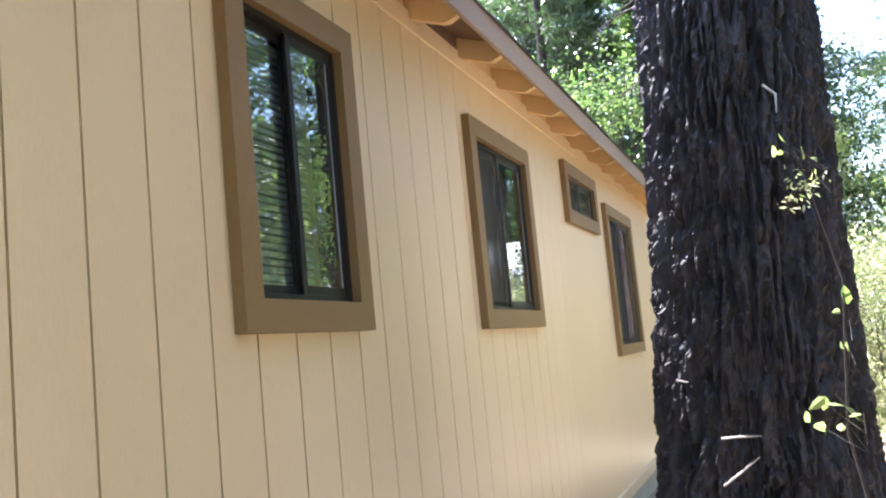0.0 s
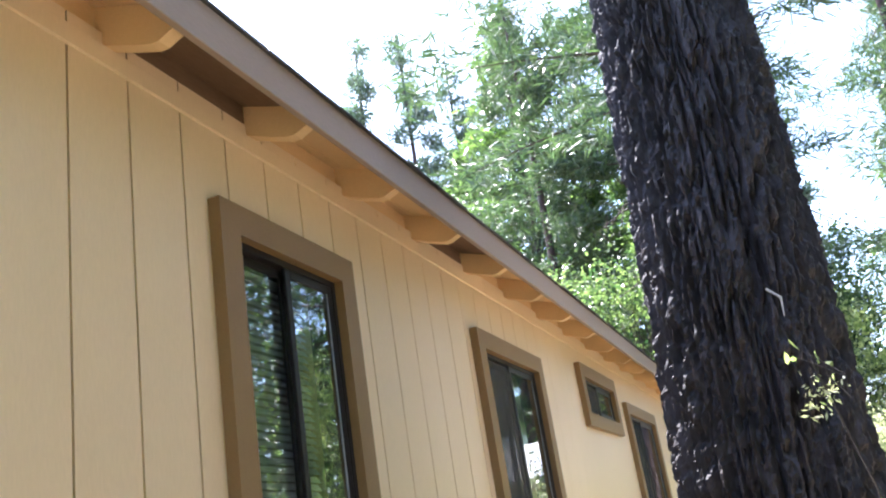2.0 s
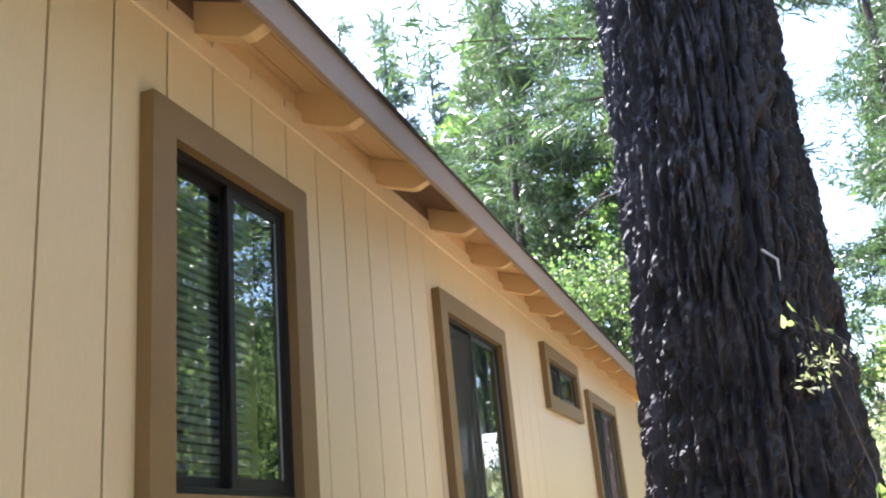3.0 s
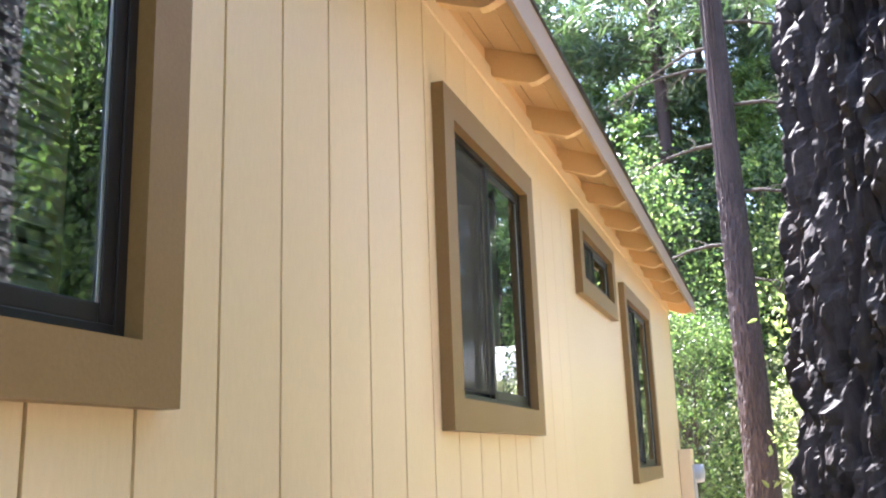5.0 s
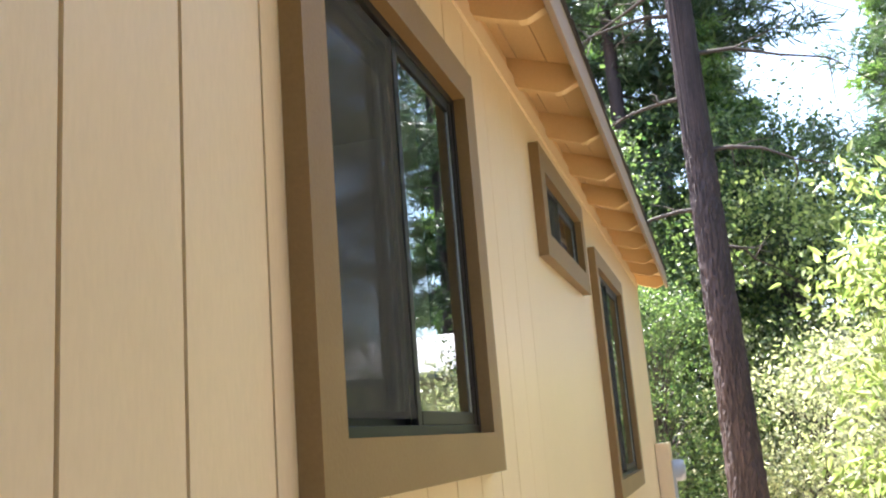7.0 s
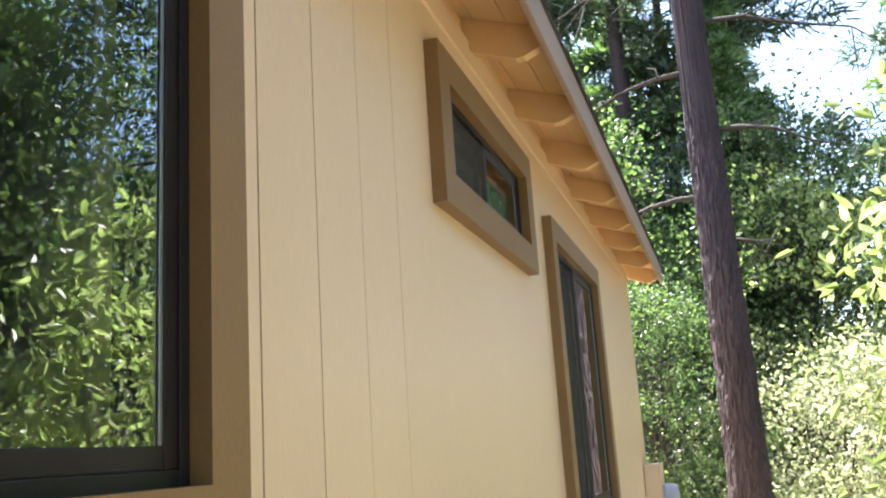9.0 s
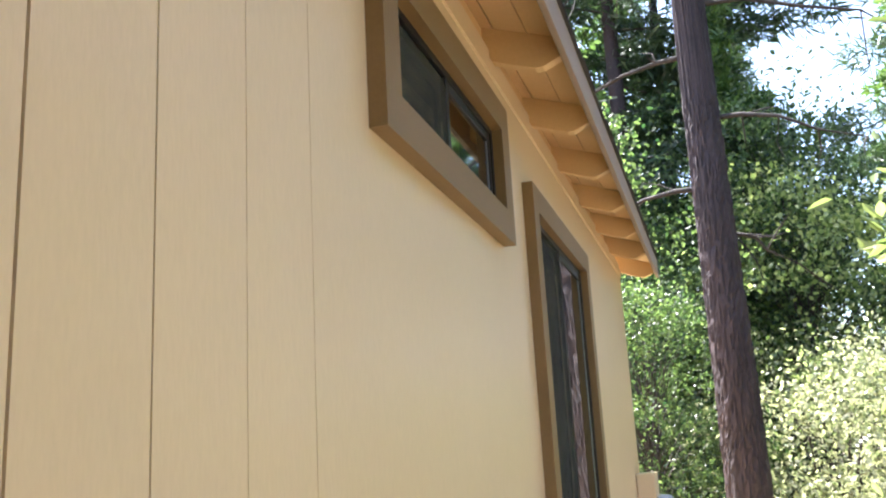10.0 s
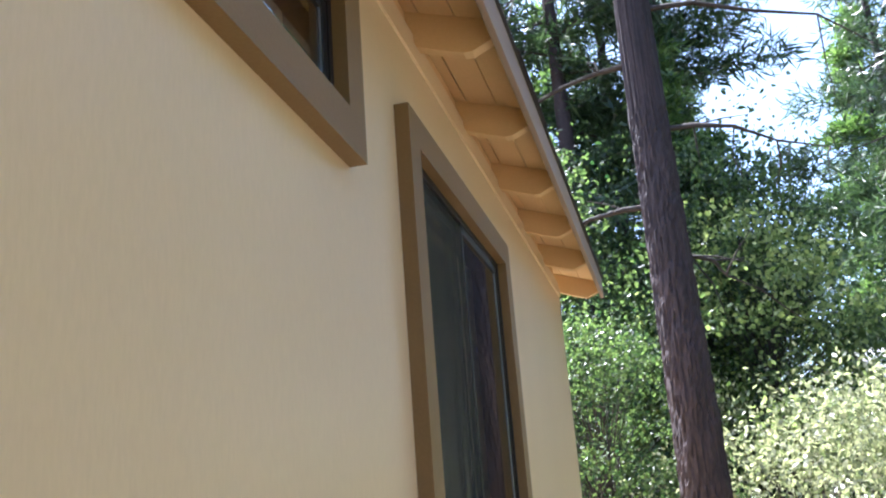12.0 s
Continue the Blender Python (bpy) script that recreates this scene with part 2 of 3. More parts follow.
def sheet():
    cuts = sorted(set([-900, -400, -200, -100, -60] + [i * 0.8 for i in range(-50, 61)] + [70, 100, 200, 400, 900]))
    n = len(cuts)
    vs = [(x, y, ground_height(x, y) if abs(x) < 45 and abs(y) < 50 else 0) for y in cuts for x in cuts]
    fs = [(j * n + i, j * n + i + 1, (j + 1) * n + i + 1, (j + 1) * n + i) for j in range(n - 1) for i in range(n - 1)]
    return raw_mesh("ground", np.array(vs), np.array(fs), True)


tagged(shown("ground", sheet(), SOIL), "pale dry forest floor of soil and litter", "ground", kind="structure")

# ---- the house ----
Y0, Y1 = -4.0, 10.615           # ends of the long wall
DEEP = -7.2                   # far side of the house
SILL, TOP = 0.24, 2.83        # foot of the siding, top of the wall
W = [(1.887, 2.651, 1.503, 2.513), (3.880, 4.936, 1.495, 2.503), (5.91, 7.005, 2.198, 2.625), (7.351, 8.672, 1.235, 2.498)]   # outer edges of the surrounds
HOLES = [(a + 0.09, b - 0.09, c + 0.09, d - 0.09) for a, b, c, d in W]


def open_wall(bm, x0, x1, y0, y1, z0, z1, holes):
    """A wall of boxes round its openings."""
    edges = sorted({y0, y1, *[h[0] for h in holes], *[h[1] for h in holes]})
    for a, b in zip(edges, edges[1:]):
        hole = next((h for h in holes if h[0] <= a and b <= h[1]), None)
        if hole:
            box(bm, x0, x1, a, b, z0, hole[2])
            box(bm, x0, x1, a, b, hole[3], z1)
        else:
            box(bm, x0, x1, a, b, z0, z1)
    return bm


wall_east = tagged(part("wall_east", open_wall(bmesh.new(), -0.16, -0.036, Y0, Y1, SILL - 0.06, TOP, HOLES), CREAM),
                   "cream painted grooved plywood siding wall", "wall", kind="structure")
for name, dims in (("wall_north", (DEEP, -0.165, Y1 - 0.14, Y1, 0.1, TOP)), ("wall_south", (DEEP, -0.165, Y0, Y0 + 0.14, 0.1, TOP)),
                   ("wall_west", (DEEP, DEEP + 0.14, Y0 + 0.145, Y1 - 0.145, 0.1, TOP)), ("wall_inner", (-3.7, -3.58, Y0 + 0.15, Y1 - 0.15, 0.45, TOP - 0.3))):
    tagged(boxed(name, dims, PLASTER if name == "wall_inner" else CREAM), "plain painted wall of the house", "wall", kind="structure")
tagged(boxed("floor", (DEEP + 0.15, -0.17, Y0 + 0.15, Y1 - 0.15, 0.3, 0.42), CARPET), "brown carpeted floor of a dim room", "floor", kind="structure")
tagged(boxed("ceiling", (DEEP + 0.15, -0.17, Y0 + 0.15, Y1 - 0.15, 2.62, 2.70), PLASTER), "plain plaster ceiling of a dim room", "ceiling", kind="structure")
for i, y in enumerate((3.3, 5.6, 7.3)):
    tagged(boxed("partition_%d" % (i + 1), (-3.57, -0.17, y - 0.05, y + 0.05, 0.42, 2.61), PLASTER), "plain plaster partition between dim rooms", "wall", kind="structure")
tagged(boxed("foundation", (DEEP, -0.03, Y0 + 0.01, Y1 - 0.01, -0.3, 0.175), CONCRETE), "pale weathered concrete foundation under the siding", "foundation", kind="structure")
tagged(boxed("baseboard", (-0.024, 0.012, Y0, Y1 + 0.002, 0.16, 0.245), CREAM, bevel=0.004), "cream painted water-table board at the siding's foot", "trim", kind="structure")
tagged(boxed("frieze_trim", (-0.024, -0.008, Y0, Y1 + 0.002, 2.738, 2.792), CREAM, bevel=0.003), "cream painted frieze board under the eaves", "trim", kind="structure")

# windows
def slider(number, y0, y1, z0, z1, label, steel=False, blind=False, curtain=False, screen=True):
    """A two-sash sliding window in a wide brown surround; y0..z1 is the surround's outer edge."""
    T, FACE = 0.09, 0.023
    win = base("window_%d" % number, 0, (y0 + y1) / 2, z0, label, "window", kind="structure")
    inv = win.matrix_world.inverted()

    def put(name, bm, mat, parent=win, tag=""):
        bm.transform(inv)
        return part(name, bm, mat, parent, tag)
    surround = [(y0, y0 + T, z0 + T, z1 - T), (y1 - T, y1, z0 + T, z1 - T), (y0, y1, z0, z0 + T), (y0, y1, z1 - T, z1)]
    for d in surround:
        put("trim_board", box(bmesh.new(), -0.0155, FACE, *d), TRIM)
    a, b, c, d = y0 + T, y1 - T, z0 + T, z1 - T
    mid = (a + b) / 2
    F = 0.02
    for q in ((a - 0.008, a + F, c, d), (b - F, b + 0.008, c, d), (a + F, b - F, c - 0.008, c + F), (a + F, b - F, d - F, d + 0.008)):
        put("outer_frame", box(bmesh.new(), -0.11, -0.008, *q, 0.002), BRONZE)
    # brown reveals between the surround and the metal frame
    S = 0.028
    for k, (s0, s1, x) in enumerate(((a + F, mid + 0.016, -0.050), (mid - 0.016, b - F, -0.025))):
        sash = put("sash", box(bmesh.new(), x, x + 0.014, s0, s0 + S, c + F, d - F, 0.003), BRONZE)
        for q in ((s1 - S, s1, c + F, d - F), (s0 + S, s1 - S, c + F, c + F + S), (s0 + S, s1 - S, d - F - S, d - F)):
            put("rail", box(bmesh.new(), x, x + 0.014, *q, 0.003), BRONZE, sash)
        pane = put("pane", box(bmesh.new(), x + 0.005, x + 0.0085, s0 + S - 0.004, s1 - S + 0.004, c + F + S - 0.004, d - F - S + 0.004), GLASS, sash)
        pane.visible_shadow = False
    # bright track and pull edge
    put("track", box(bmesh.new(), -0.027, -0.013, mid + 0.02, b - F, c + F, c + F + 0.008, 0.002), STEEL if steel else BRONZE)
    put("glazing_bead", box(bmesh.new(), -0.0162, -0.0135, b - F - S - 0.006, b - F - S + 0.001, c + F + S, d - F - S, 0.001), STEEL)
    if screen:
        put("insect_screen", box(bmesh.new(), -0.0122, -0.0114, a + F + 0.008, mid - 0.020, c + F + 0.012, d - F - 0.012), MESHCLOTH, win, "fine dark insect screen").visible_shadow = False
        for q in ((a + F, a + F + 0.010, c + F, d - F), (mid - 0.022, mid - 0.013, c + F, d - F)):
            put("screen_frame", box(bmesh.new(), -0.0135, -0.0085, *q, 0.001), BRONZE)
    if blind:
        bl = base("venetian_blind", -0.145, (a + b) / 2, c, "pale horizontal slat blind hanging behind the glass", "blind")
        n = int((d - c) / 0.024)
        shared = None
        for i in range(n):
            if shared is None:
                bm = bmesh.new()
                box(bm, -0.012, 0.012, -(b - a) / 2, (b - a) / 2, -0.0008, 0.0008)
                shared = part("slat", bm, BLIND, bl)
            s = shared if i == 0 else shown("slat", shared.data, None, bl)
            s.matrix_local = pose(0, 0, 0.015 + i * 0.024, 0, 55, 0)
        boxed("head_rail", (-0.02, 0.02, -(b - a) / 2, (b - a) / 2, d - c - 0.01, d - c + 0.03), BLIND, bl)
    if curtain:
        cu = base("curtain", -0.21, (a + b) / 2, c - 0.1, "plain grey drawn curtain hanging in soft folds", "curtain")
        ny = 120
        ys = np.linspace(mid - 0.1 if curtain == "far" else a - 0.12, mid + 0.02 if curtain == "half" else b + 0.12, ny)
        vs = [(0.022 * math.sin(70 * y + 1.5 * math.sin(9 * y)), y - (a + b) / 2, z) for z in (-0.02, d - c + 0.2) for y in ys]
        fs = np.array([(i, i + 1, ny + i + 1, ny + i) for i in range(ny - 1)])
        cloth = shown("cloth", raw_mesh("cloth", np.array(vs), fs, True), CURTAIN, cu)
        sol = cloth.modifiers.new("thick", "SOLIDIFY")
        sol.thickness = 0.003
        vsr, fsr = tube([(0, -(b - a) / 2 - 0.2, d - c + 0.2), (0, (b - a) / 2 + 0.2, d - c + 0.2)], [0.01, 0.01])
        shown("rod", raw_mesh("rod", np.array([tuple(v) for v in vsr]), np.array(fsr), True), BRONZE, cu)
    return win


slider(1, *W[0], "dark bronze sliding window in a wide brown surround, blinds lowered", steel=True, blind=True, screen=False)
slider(2, *W[1], "wide dark bronze sliding window in a brown surround, one sash screened", curtain="half")
slider(3, *W[2], "small high sliding window in a wide brown surround", steel=True)
slider(4, *W[3], "tall dark bronze sliding window in a brown surround, half-drawn curtain behind", curtain="far")

# roof: deck with rafter tails, fascia and shingles
PITCH = 0.33
OUT = 0.215
RIDGE = DEEP / 2


def deck_z(x):
    return 2.90 - PITCH * x


roof = base("roof", RIDGE, (Y0 + Y1) / 2, TOP, "low gable roof with cream open eaves and dark shingles", "roof", kind="structure")
rinv = roof.matrix_world.inverted()


def on_roof(name, bm, mat, tag=""):
    bm.transform(rinv)
    return part(name, bm, mat, roof, tag)


# deck boards of the open eave, seen from below
n_boards = 3
for i in range(n_boards):
    xa = -0.10 + (OUT + 0.10) * i / n_boards
    xb = -0.10 + (OUT + 0.10) * (i + 1) / n_boards - 0.004
    on_roof("deck_board", prism(bmesh.new(), [(xa, deck_z(xa)), (xb, deck_z(xb)), (xb, deck_z(xb) + 0.02), (xa, deck_z(xa) + 0.02)], "y", Y0 - 0.02, Y1 + 0.14), EAVE)
for side in (1, -1):
    pts = [(-0.105, deck_z(-0.105)), (RIDGE, deck_z(RIDGE)), (RIDGE, deck_z(RIDGE) + 0.02), (-0.105, deck_z(-0.105) + 0.02)]
    if side < 0:
        pts = [(2 * RIDGE - x - (0.4 if i in (0, 3) else 0), z - (0.16 if i in (0, 3) else 0)) for i, (x, z) in enumerate(pts)]
    on_roof("deck", prism(bmesh.new(), pts, "y", Y0 - 0.02, Y1 + 0.14), EAVE)
on_roof("fascia", box(bmesh.new(), OUT, OUT + 0.02, Y0 - 0.02, Y1 + 0.142, 2.735, deck_z(OUT) + 0.026, 0.003), FASCIA, "weathered tan fascia board")
on_roof("drip_edge", box(bmesh.new(), OUT - 0.03, OUT + 0.028, Y0 - 0.02, Y1 + 0.146, deck_z(OUT) + 0.027, deck_z(OUT) + 0.031), SHINGLE)
# rafter tails, their toes cut back up to the fascia
belly = [(-0.16, 2.83), (-0.02, 2.796), (0.06, 2.765), (0.125, 2.744), (0.15, 2.744), (OUT - 0.002, 2.772)]
outline = belly + [(OUT - 0.002, deck_z(OUT) - 0.001), (-0.16, deck_z(-0.16) - 0.001)]
tail = None
y = 2.13 - 0.61 * 10
while y < Y1 + 0.05:
    if tail is None:
        tail = on_roof("rafter_tail", prism(bmesh.new(), outline, "y", y - 0.02, y + 0.02), EAVE)
        first = y
    else:
        t2 = shown("rafter_tail", tail.data, None, roof)
        t2.location = (0, y - first, 0)
    y += 0.61
on_roof("barge_rafter", prism(bmesh.new(), outline, "y", Y1 + 0.10, Y1 + 0.14), EAVE)
# dark brown boards added in two bays, so that they look like deep dark recesses
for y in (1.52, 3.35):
    on_roof("dark_bay_board", prism(bmesh.new(), [(-0.025, deck_z(-0.025) - 0.012), (OUT - 0.003, deck_z(OUT) - 0.012), (OUT - 0.003, deck_z(OUT) - 0.002), (-0.025, deck_z(-0.025) - 0.002)], "y", y + 0.021, y + 0.589), BAYDARK, "dark brown board added to make an eave bay look deep")
    on_roof("dark_bay_board", box(bmesh.new(), -0.028, -0.018, y + 0.021, y + 0.589, 2.794, 2.893), BAYDARK, "dark brown board added to make an eave bay look deep")
    on_roof("dark_bay_board", box(bmesh.new(), OUT - 0.012, OUT - 0.002, y + 0.021, y + 0.589, 2.765, deck_z(OUT) - 0.014), BAYDARK, "dark brown board added to make an eave bay look deep")
# blocking between the tails
on_roof("eave_block", box(bmesh.new(), -0.10, -0.036, Y0, Y1, 2.832, 2.908), EAVE)
# shingle courses: ragged tabs at the eave, plain sheets behind
rng = random.Random(5)
bm = bmesh.new()
for course in range(26):
    xa = OUT + 0.035 - course * 0.14
    yy = Y0 - 0.03 - rng.random() * 0.2
    while yy < Y1 + 0.15:
        w = 0.3
        lift = 0.006 + rng.random() * 0.005 + 0.004
        x0s, x1s = xa - rng.random() * 0.008, xa - 0.30
        prism_pts = [(x0s, yy + 0.003), (x0s, min(yy + w - 0.003, Y1 + 0.15)), (x1s, min(yy + w - 0.003, Y1 + 0.15)), (x1s, yy + 0.003)]
        lo = [bm.verts.new((px, py, deck_z(px) + 0.024 + (lift if j < 2 else 0.002))) for j, (px, py) in enumerate(prism_pts)]
        hi = [bm.verts.new((px, py, deck_z(px) + 0.024 + (lift + 0.007 if j < 2 else 0.004))) for j, (px, py) in enumerate(prism_pts)]
        bm.faces.new(hi)
        for j in range(4):
            bm.faces.new((lo[j], lo[(j + 1) % 4], hi[(j + 1) % 4], hi[j]))
        yy += w
on_roof("shingles", bm, SHINGLE)["kind"] = "stuff"
bm = bmesh.new()
xw = 2 * RIDGE - 0.4
prism(bm, [(RIDGE, deck_z(RIDGE) + 0.03), (xw, deck_z(-0.105) - 0.13), (xw, deck_z(-0.105) - 0.11), (RIDGE, deck_z(RIDGE) + 0.05)], "y", Y0 - 0.03, Y1 + 0.15)
on_roof("shingle_sheet", bm, SHINGLE)
for yy in (Y0 + 0.01, Y1 - 0.12):
    tagged(part("gable_wall", prism(bmesh.new(), [(-0.17, TOP + 0.002), (DEEP, TOP + 0.002), (RIDGE, deck_z(RIDGE) - 0.06)], "y", yy, yy + 0.11), CREAM), "plain cream gable of the house", "wall", kind="structure")

# meter box at the wall's far end
meter = base("electric_meter", 0.0, 10.45, 1.0, "cream meter cabinet with a grey meter on the siding", "electric meter")
boxed("cabinet", (-0.012, 0.10, -0.14, 0.14, -0.35, 0.44), CREAM, meter, bevel=0.008)
boxed("cabinet_door", (0.101, 0.112, -0.12, 0.12, -0.32, 0.30), METER, meter, "grey cabinet door", bevel=0.004)
vs, fs = tube([(0.112, 0, 0.22), (0.16, 0, 0.22), (0.19, 0, 0.22), (0.2, 0, 0.22)], [0.085, 0.085, 0.075, 0.02], 20)
shown("meter_dial", raw_mesh("meter_dial", np.array([tuple(v) for v in vs]), np.array(fs), True), METER, meter, "round grey glass meter")
vs, fs = tube([(0.03, 0, -0.35), (0.03, 0, -1.05)], [0.025, 0.025], 12)
shown("conduit", raw_mesh("conduit", np.array([tuple(v) for v in vs]), np.array(fs), True), METER, meter)

# neighbour's house, seen in the windows' reflection
nb = base("neighbour_house", 7.4, 24.2, 0, "tan cottage with a pale sunlit metal roof among trees", "house")
boxed("wall", (-3.0, 3.0, -2.6, 2.6, -0.2, 3.06), TANWALL, nb)
for s in (-1, 1):
    part("roof", prism(bmesh.new(), [(s * 3.1, 2.95), (0, 4.1), (0, 4.22), (s * 3.1, 3.09)], "x", -3.35, 3.35), ROOFPALE, nb, "pale metal roof slope")
for x in (-3.0, 2.85):
    part("gable", prism(bmesh.new(), [(-2.55, 3.06), (2.55, 3.06), (0, 4.0)], "x", x, x + 0.15), TANWALL, nb)
for x in (-1.9, 0.8):
    w = boxed("window", (x, x + 1.1, -2.64, -2.6, 1.0, 2.1), BRONZE, nb)
    boxed("pane", (x + 0.06, x + 1.04, -2.655, -2.645, 1.06, 2.04), GLASS, w)


# ---- trees and brush ----
def conifer(name, seed, height, r0, first, reach, material, label, x, y, clumps=26, per=30, size=0.34, slim=0.16, lean=(0, 0), bark=PINEBARK, limbs=46, droop=0.35, near=False, group=""):
    """A conifer: tapered trunk, whorled limbs, and needle sprays along each limb."""
    rng = np.random.default_rng(seed)
    tree = base(name, x, y, ground_height(x, y), label, "tree", group)
    if near:
        me = bark_trunk("trunk", height, r0, r0 * 0.12, lean, 72, 170, 0.018, 0.06, seed)
    else:
        n = 14
        pts = [(lean[0] * z + 0.04 * math.sin(z * 0.5 + seed), lean[1] * z, z) for z in np.linspace(-0.2, height, n)]
        me = tubes("trunk", [(pts, list(np.linspace(r0, r0 * 0.1, n)))], 12)
    shown("trunk", me, bark, tree)
    runs, places, ways = [], [], []
    for i in range(limbs):
        f = (i + rng.uniform(0, 1)) / limbs
        z = first + (height * 0.985 - first) * f
        a = rng.uniform(0, 2 * math.pi)
        long = reach * (1 - f) ** 0.8 * rng.uniform(0.65, 1.15) + 0.25
        out = np.array([math.cos(a), math.sin(a), 0])
        rise = rng.uniform(-0.12, 0.28) - droop * (1 - f) * 0.6
        start = np.array([lean[0] * z, lean[1] * z, z])
        q = [start + out * long * s + np.array([0, 0, rise * long * s - 0.10 * long * s * s]) for s in (0, 0.35, 0.7, 1.0)]
        thick = max(0.012, r0 * 0.16 * (1 - f * 0.7))
        runs.append((q, [thick, thick * 0.7, thick * 0.4, thick * 0.12]))
        m = max(4, int(clumps * long / reach))
        s = rng.uniform(0.22, 1.05, m)
        spots = start + out * (long * s)[:, None]
        spots[:, 2] += rise * long * s - 0.10 * long * s * s
        spots += rng.normal(size=(m, 3)) * np.array([0.16, 0.16, 0.07]) * (0.4 + long * 0.42)
        for c in spots:
            places.append(c + rng.normal(size=(per, 3)) * np.array([1, 1, 0.55]) * size * 0.55)
            ways.append(np.repeat([out * 0.7 + np.array([0, 0, 0.15])], per, axis=0))
    shown("branchwork", tubes("branchwork", runs, 5), LIMB, tree)["kind"] = "stuff"
    shown("crown", leaves("crown", np.concatenate(places), size, slim, rng, 0.2, np.concatenate(ways), 0.8), material, tree)
    return tree


def broadleaf(name, seed, height, spread, material, label, x, y, clumps=70, per=70, size=0.10, slim=0.55, low=0.15, r0=0.07, stems=1, group="", category="tree", folded=False):
    """A broad-leaved tree or bush: forking limbs that end in clumps of leaves, with gaps between them."""
    rng = np.random.default_rng(seed)
    tree = base(name, x, y, ground_height(x, y), label, category, group)
    runs, places, trunks = [], [], []
    tops = []
    for s in range(stems):
        a = rng.uniform(0, 6.28)
        tip = np.array([math.cos(a) * spread * 0.25 * (stems > 1), math.sin(a) * spread * 0.25 * (stems > 1), height * 0.72])
        q = [np.array([0.05 * math.cos(a) * (stems > 1), 0.05 * math.sin(a) * (stems > 1), -0.1]), tip * 0.5 + rng.normal(size=3) * 0.04 * height, tip]
        trunks.append((q, [r0, r0 * 0.7, r0 * 0.3]))
        tops.append(q)
    for i in range(clumps):
        q = tops[i % stems]
        f = rng.uniform(low, 1.0)
        a = rng.uniform(0, 6.28)
        rad = spread * math.sqrt(rng.uniform(0.08, 1)) * (0.55 + 0.6 * math.sin(math.pi * min(1, f * 0.9 + 0.1)))
        c = np.array([math.cos(a) * rad, math.sin(a) * rad, height * f + rng.normal() * 0.05 * height])
        s = q[0] + (q[2] - q[0]) * min(1.0, max(0.05, f * 0.85))
        runs.append(([s, (s + c) / 2 + np.array([0, 0, 0.06 * height]), c], [r0 * 0.17, r0 * 0.11, r0 * 0.04]))
        u = rng.uniform(0.3, 1.0) * spread * 0.26 + 0.06
        k = int(per * rng.uniform(0.5, 1.4))
        places.append(c + rng.normal(size=(k, 3)) * u * np.array([0.75, 0.75, 0.5]))
    shown("trunk", tubes("trunk", trunks, 8), LIMB, tree)
    shown("branchwork", tubes("branchwork", runs, 4), LIMB, tree)["kind"] = "stuff"
    shown("crown", leaves("crown", np.concatenate(places), size, slim, rng, 0.5, folded=folded), material, tree)
    return tree


# the great trunk beside the path
great = base("conifer_tree", 1.134, 3.11, 0, "massive dark furrowed conifer trunk beside the path", "tree")
shown("trunk", bark_trunk("trunk", 16.0, 0.322, 0.10, (0.03, 0.012), 320, 600, 0.040, 0.17, 3), BARK, great)
rng = np.random.default_rng(11)
runs, places, ways = [], [], []
for i in range(34):
    z = 5.2 + 10.5 * i / 34
    a = rng.uniform(0, 6.28)
    long = rng.uniform(1.6, 3.4) * (1.15 - i / 48)
    out = np.array([math.cos(a), math.sin(a), 0])
    q = [np.array([0, 0, z]) + out * long * s + np.array([0, 0, -0.25 * long * s * s]) for s in (0, 0.35, 0.7, 1)]
    runs.append((q, [0.045, 0.032, 0.018, 0.005]))
    for s in rng.uniform(0.35, 1.05, 10):
        c = np.array([0, 0, z]) + out * long * s + np.array([0, 0, -0.25 * long * s * s]) + rng.normal(size=3) * 0.22
        places.append(c + rng.normal(size=(26, 3)) * 0.09)
        ways.append(np.repeat([out * 0.6], 26, axis=0))
shown("branchwork", tubes("branchwork", runs, 6), LIMB, great)["kind"] = "stuff"
shown("crown", leaves("crown", np.concatenate(places), 0.2, 0.1, rng, 0.2, np.concatenate(ways), 0.9), NEEDLE, great)

# the slimmer pine beyond the house, with bare dead limbs low down
pine = conifer("pine_tree", 21, 21.0, 0.180, 7.0, 3.2, NEEDLE, "tall reddish-brown pine trunk with bare lower limbs", 0.67, 12.0, 22, 26, 0.3, 0.10, (0.0, 0.0), PINEBARK, 40, near=True)
rng = np.random.default_rng(4)
for z, a, long in ((5.35, 0.25, 1.9), (4.3, 0.1, 1.2), (3.7, 3.3, 1.1), (4.9, 3.0, 1.3), (6.1, 2.6, 1.5), (6.4, 0.5, 1.6), (3.3, 0.9, 0.9), (5.8, 3.6, 1.4)):
    out = np.array([math.cos(a), math.sin(a) * 0.6, 0])
    start = np.array([0, 0, z])
    q = [start + out * long * s + np.array([0, 0, long * (0.10 * s - 0.38 * s * s)]) + rng.normal(size=3) * 0.04 * s for s in (0, 0.25, 0.5, 0.75, 1)]
    twigs = [(q, [0.028, 0.022, 0.016, 0.010, 0.004])]
    for j in range(5):
        b = q[1 + j % 4]
        e = b + out * 0.25 + rng.normal(size=3) * 0.22 + np.array([0, 0, -0.15])
        twigs.append(([b, (b + e) / 2 + rng.normal(size=3) * 0.03, e], [0.008, 0.006, 0.002]))
    shown("dead_limb", tubes("dead_limb", twigs, 5), LIMB, pine)

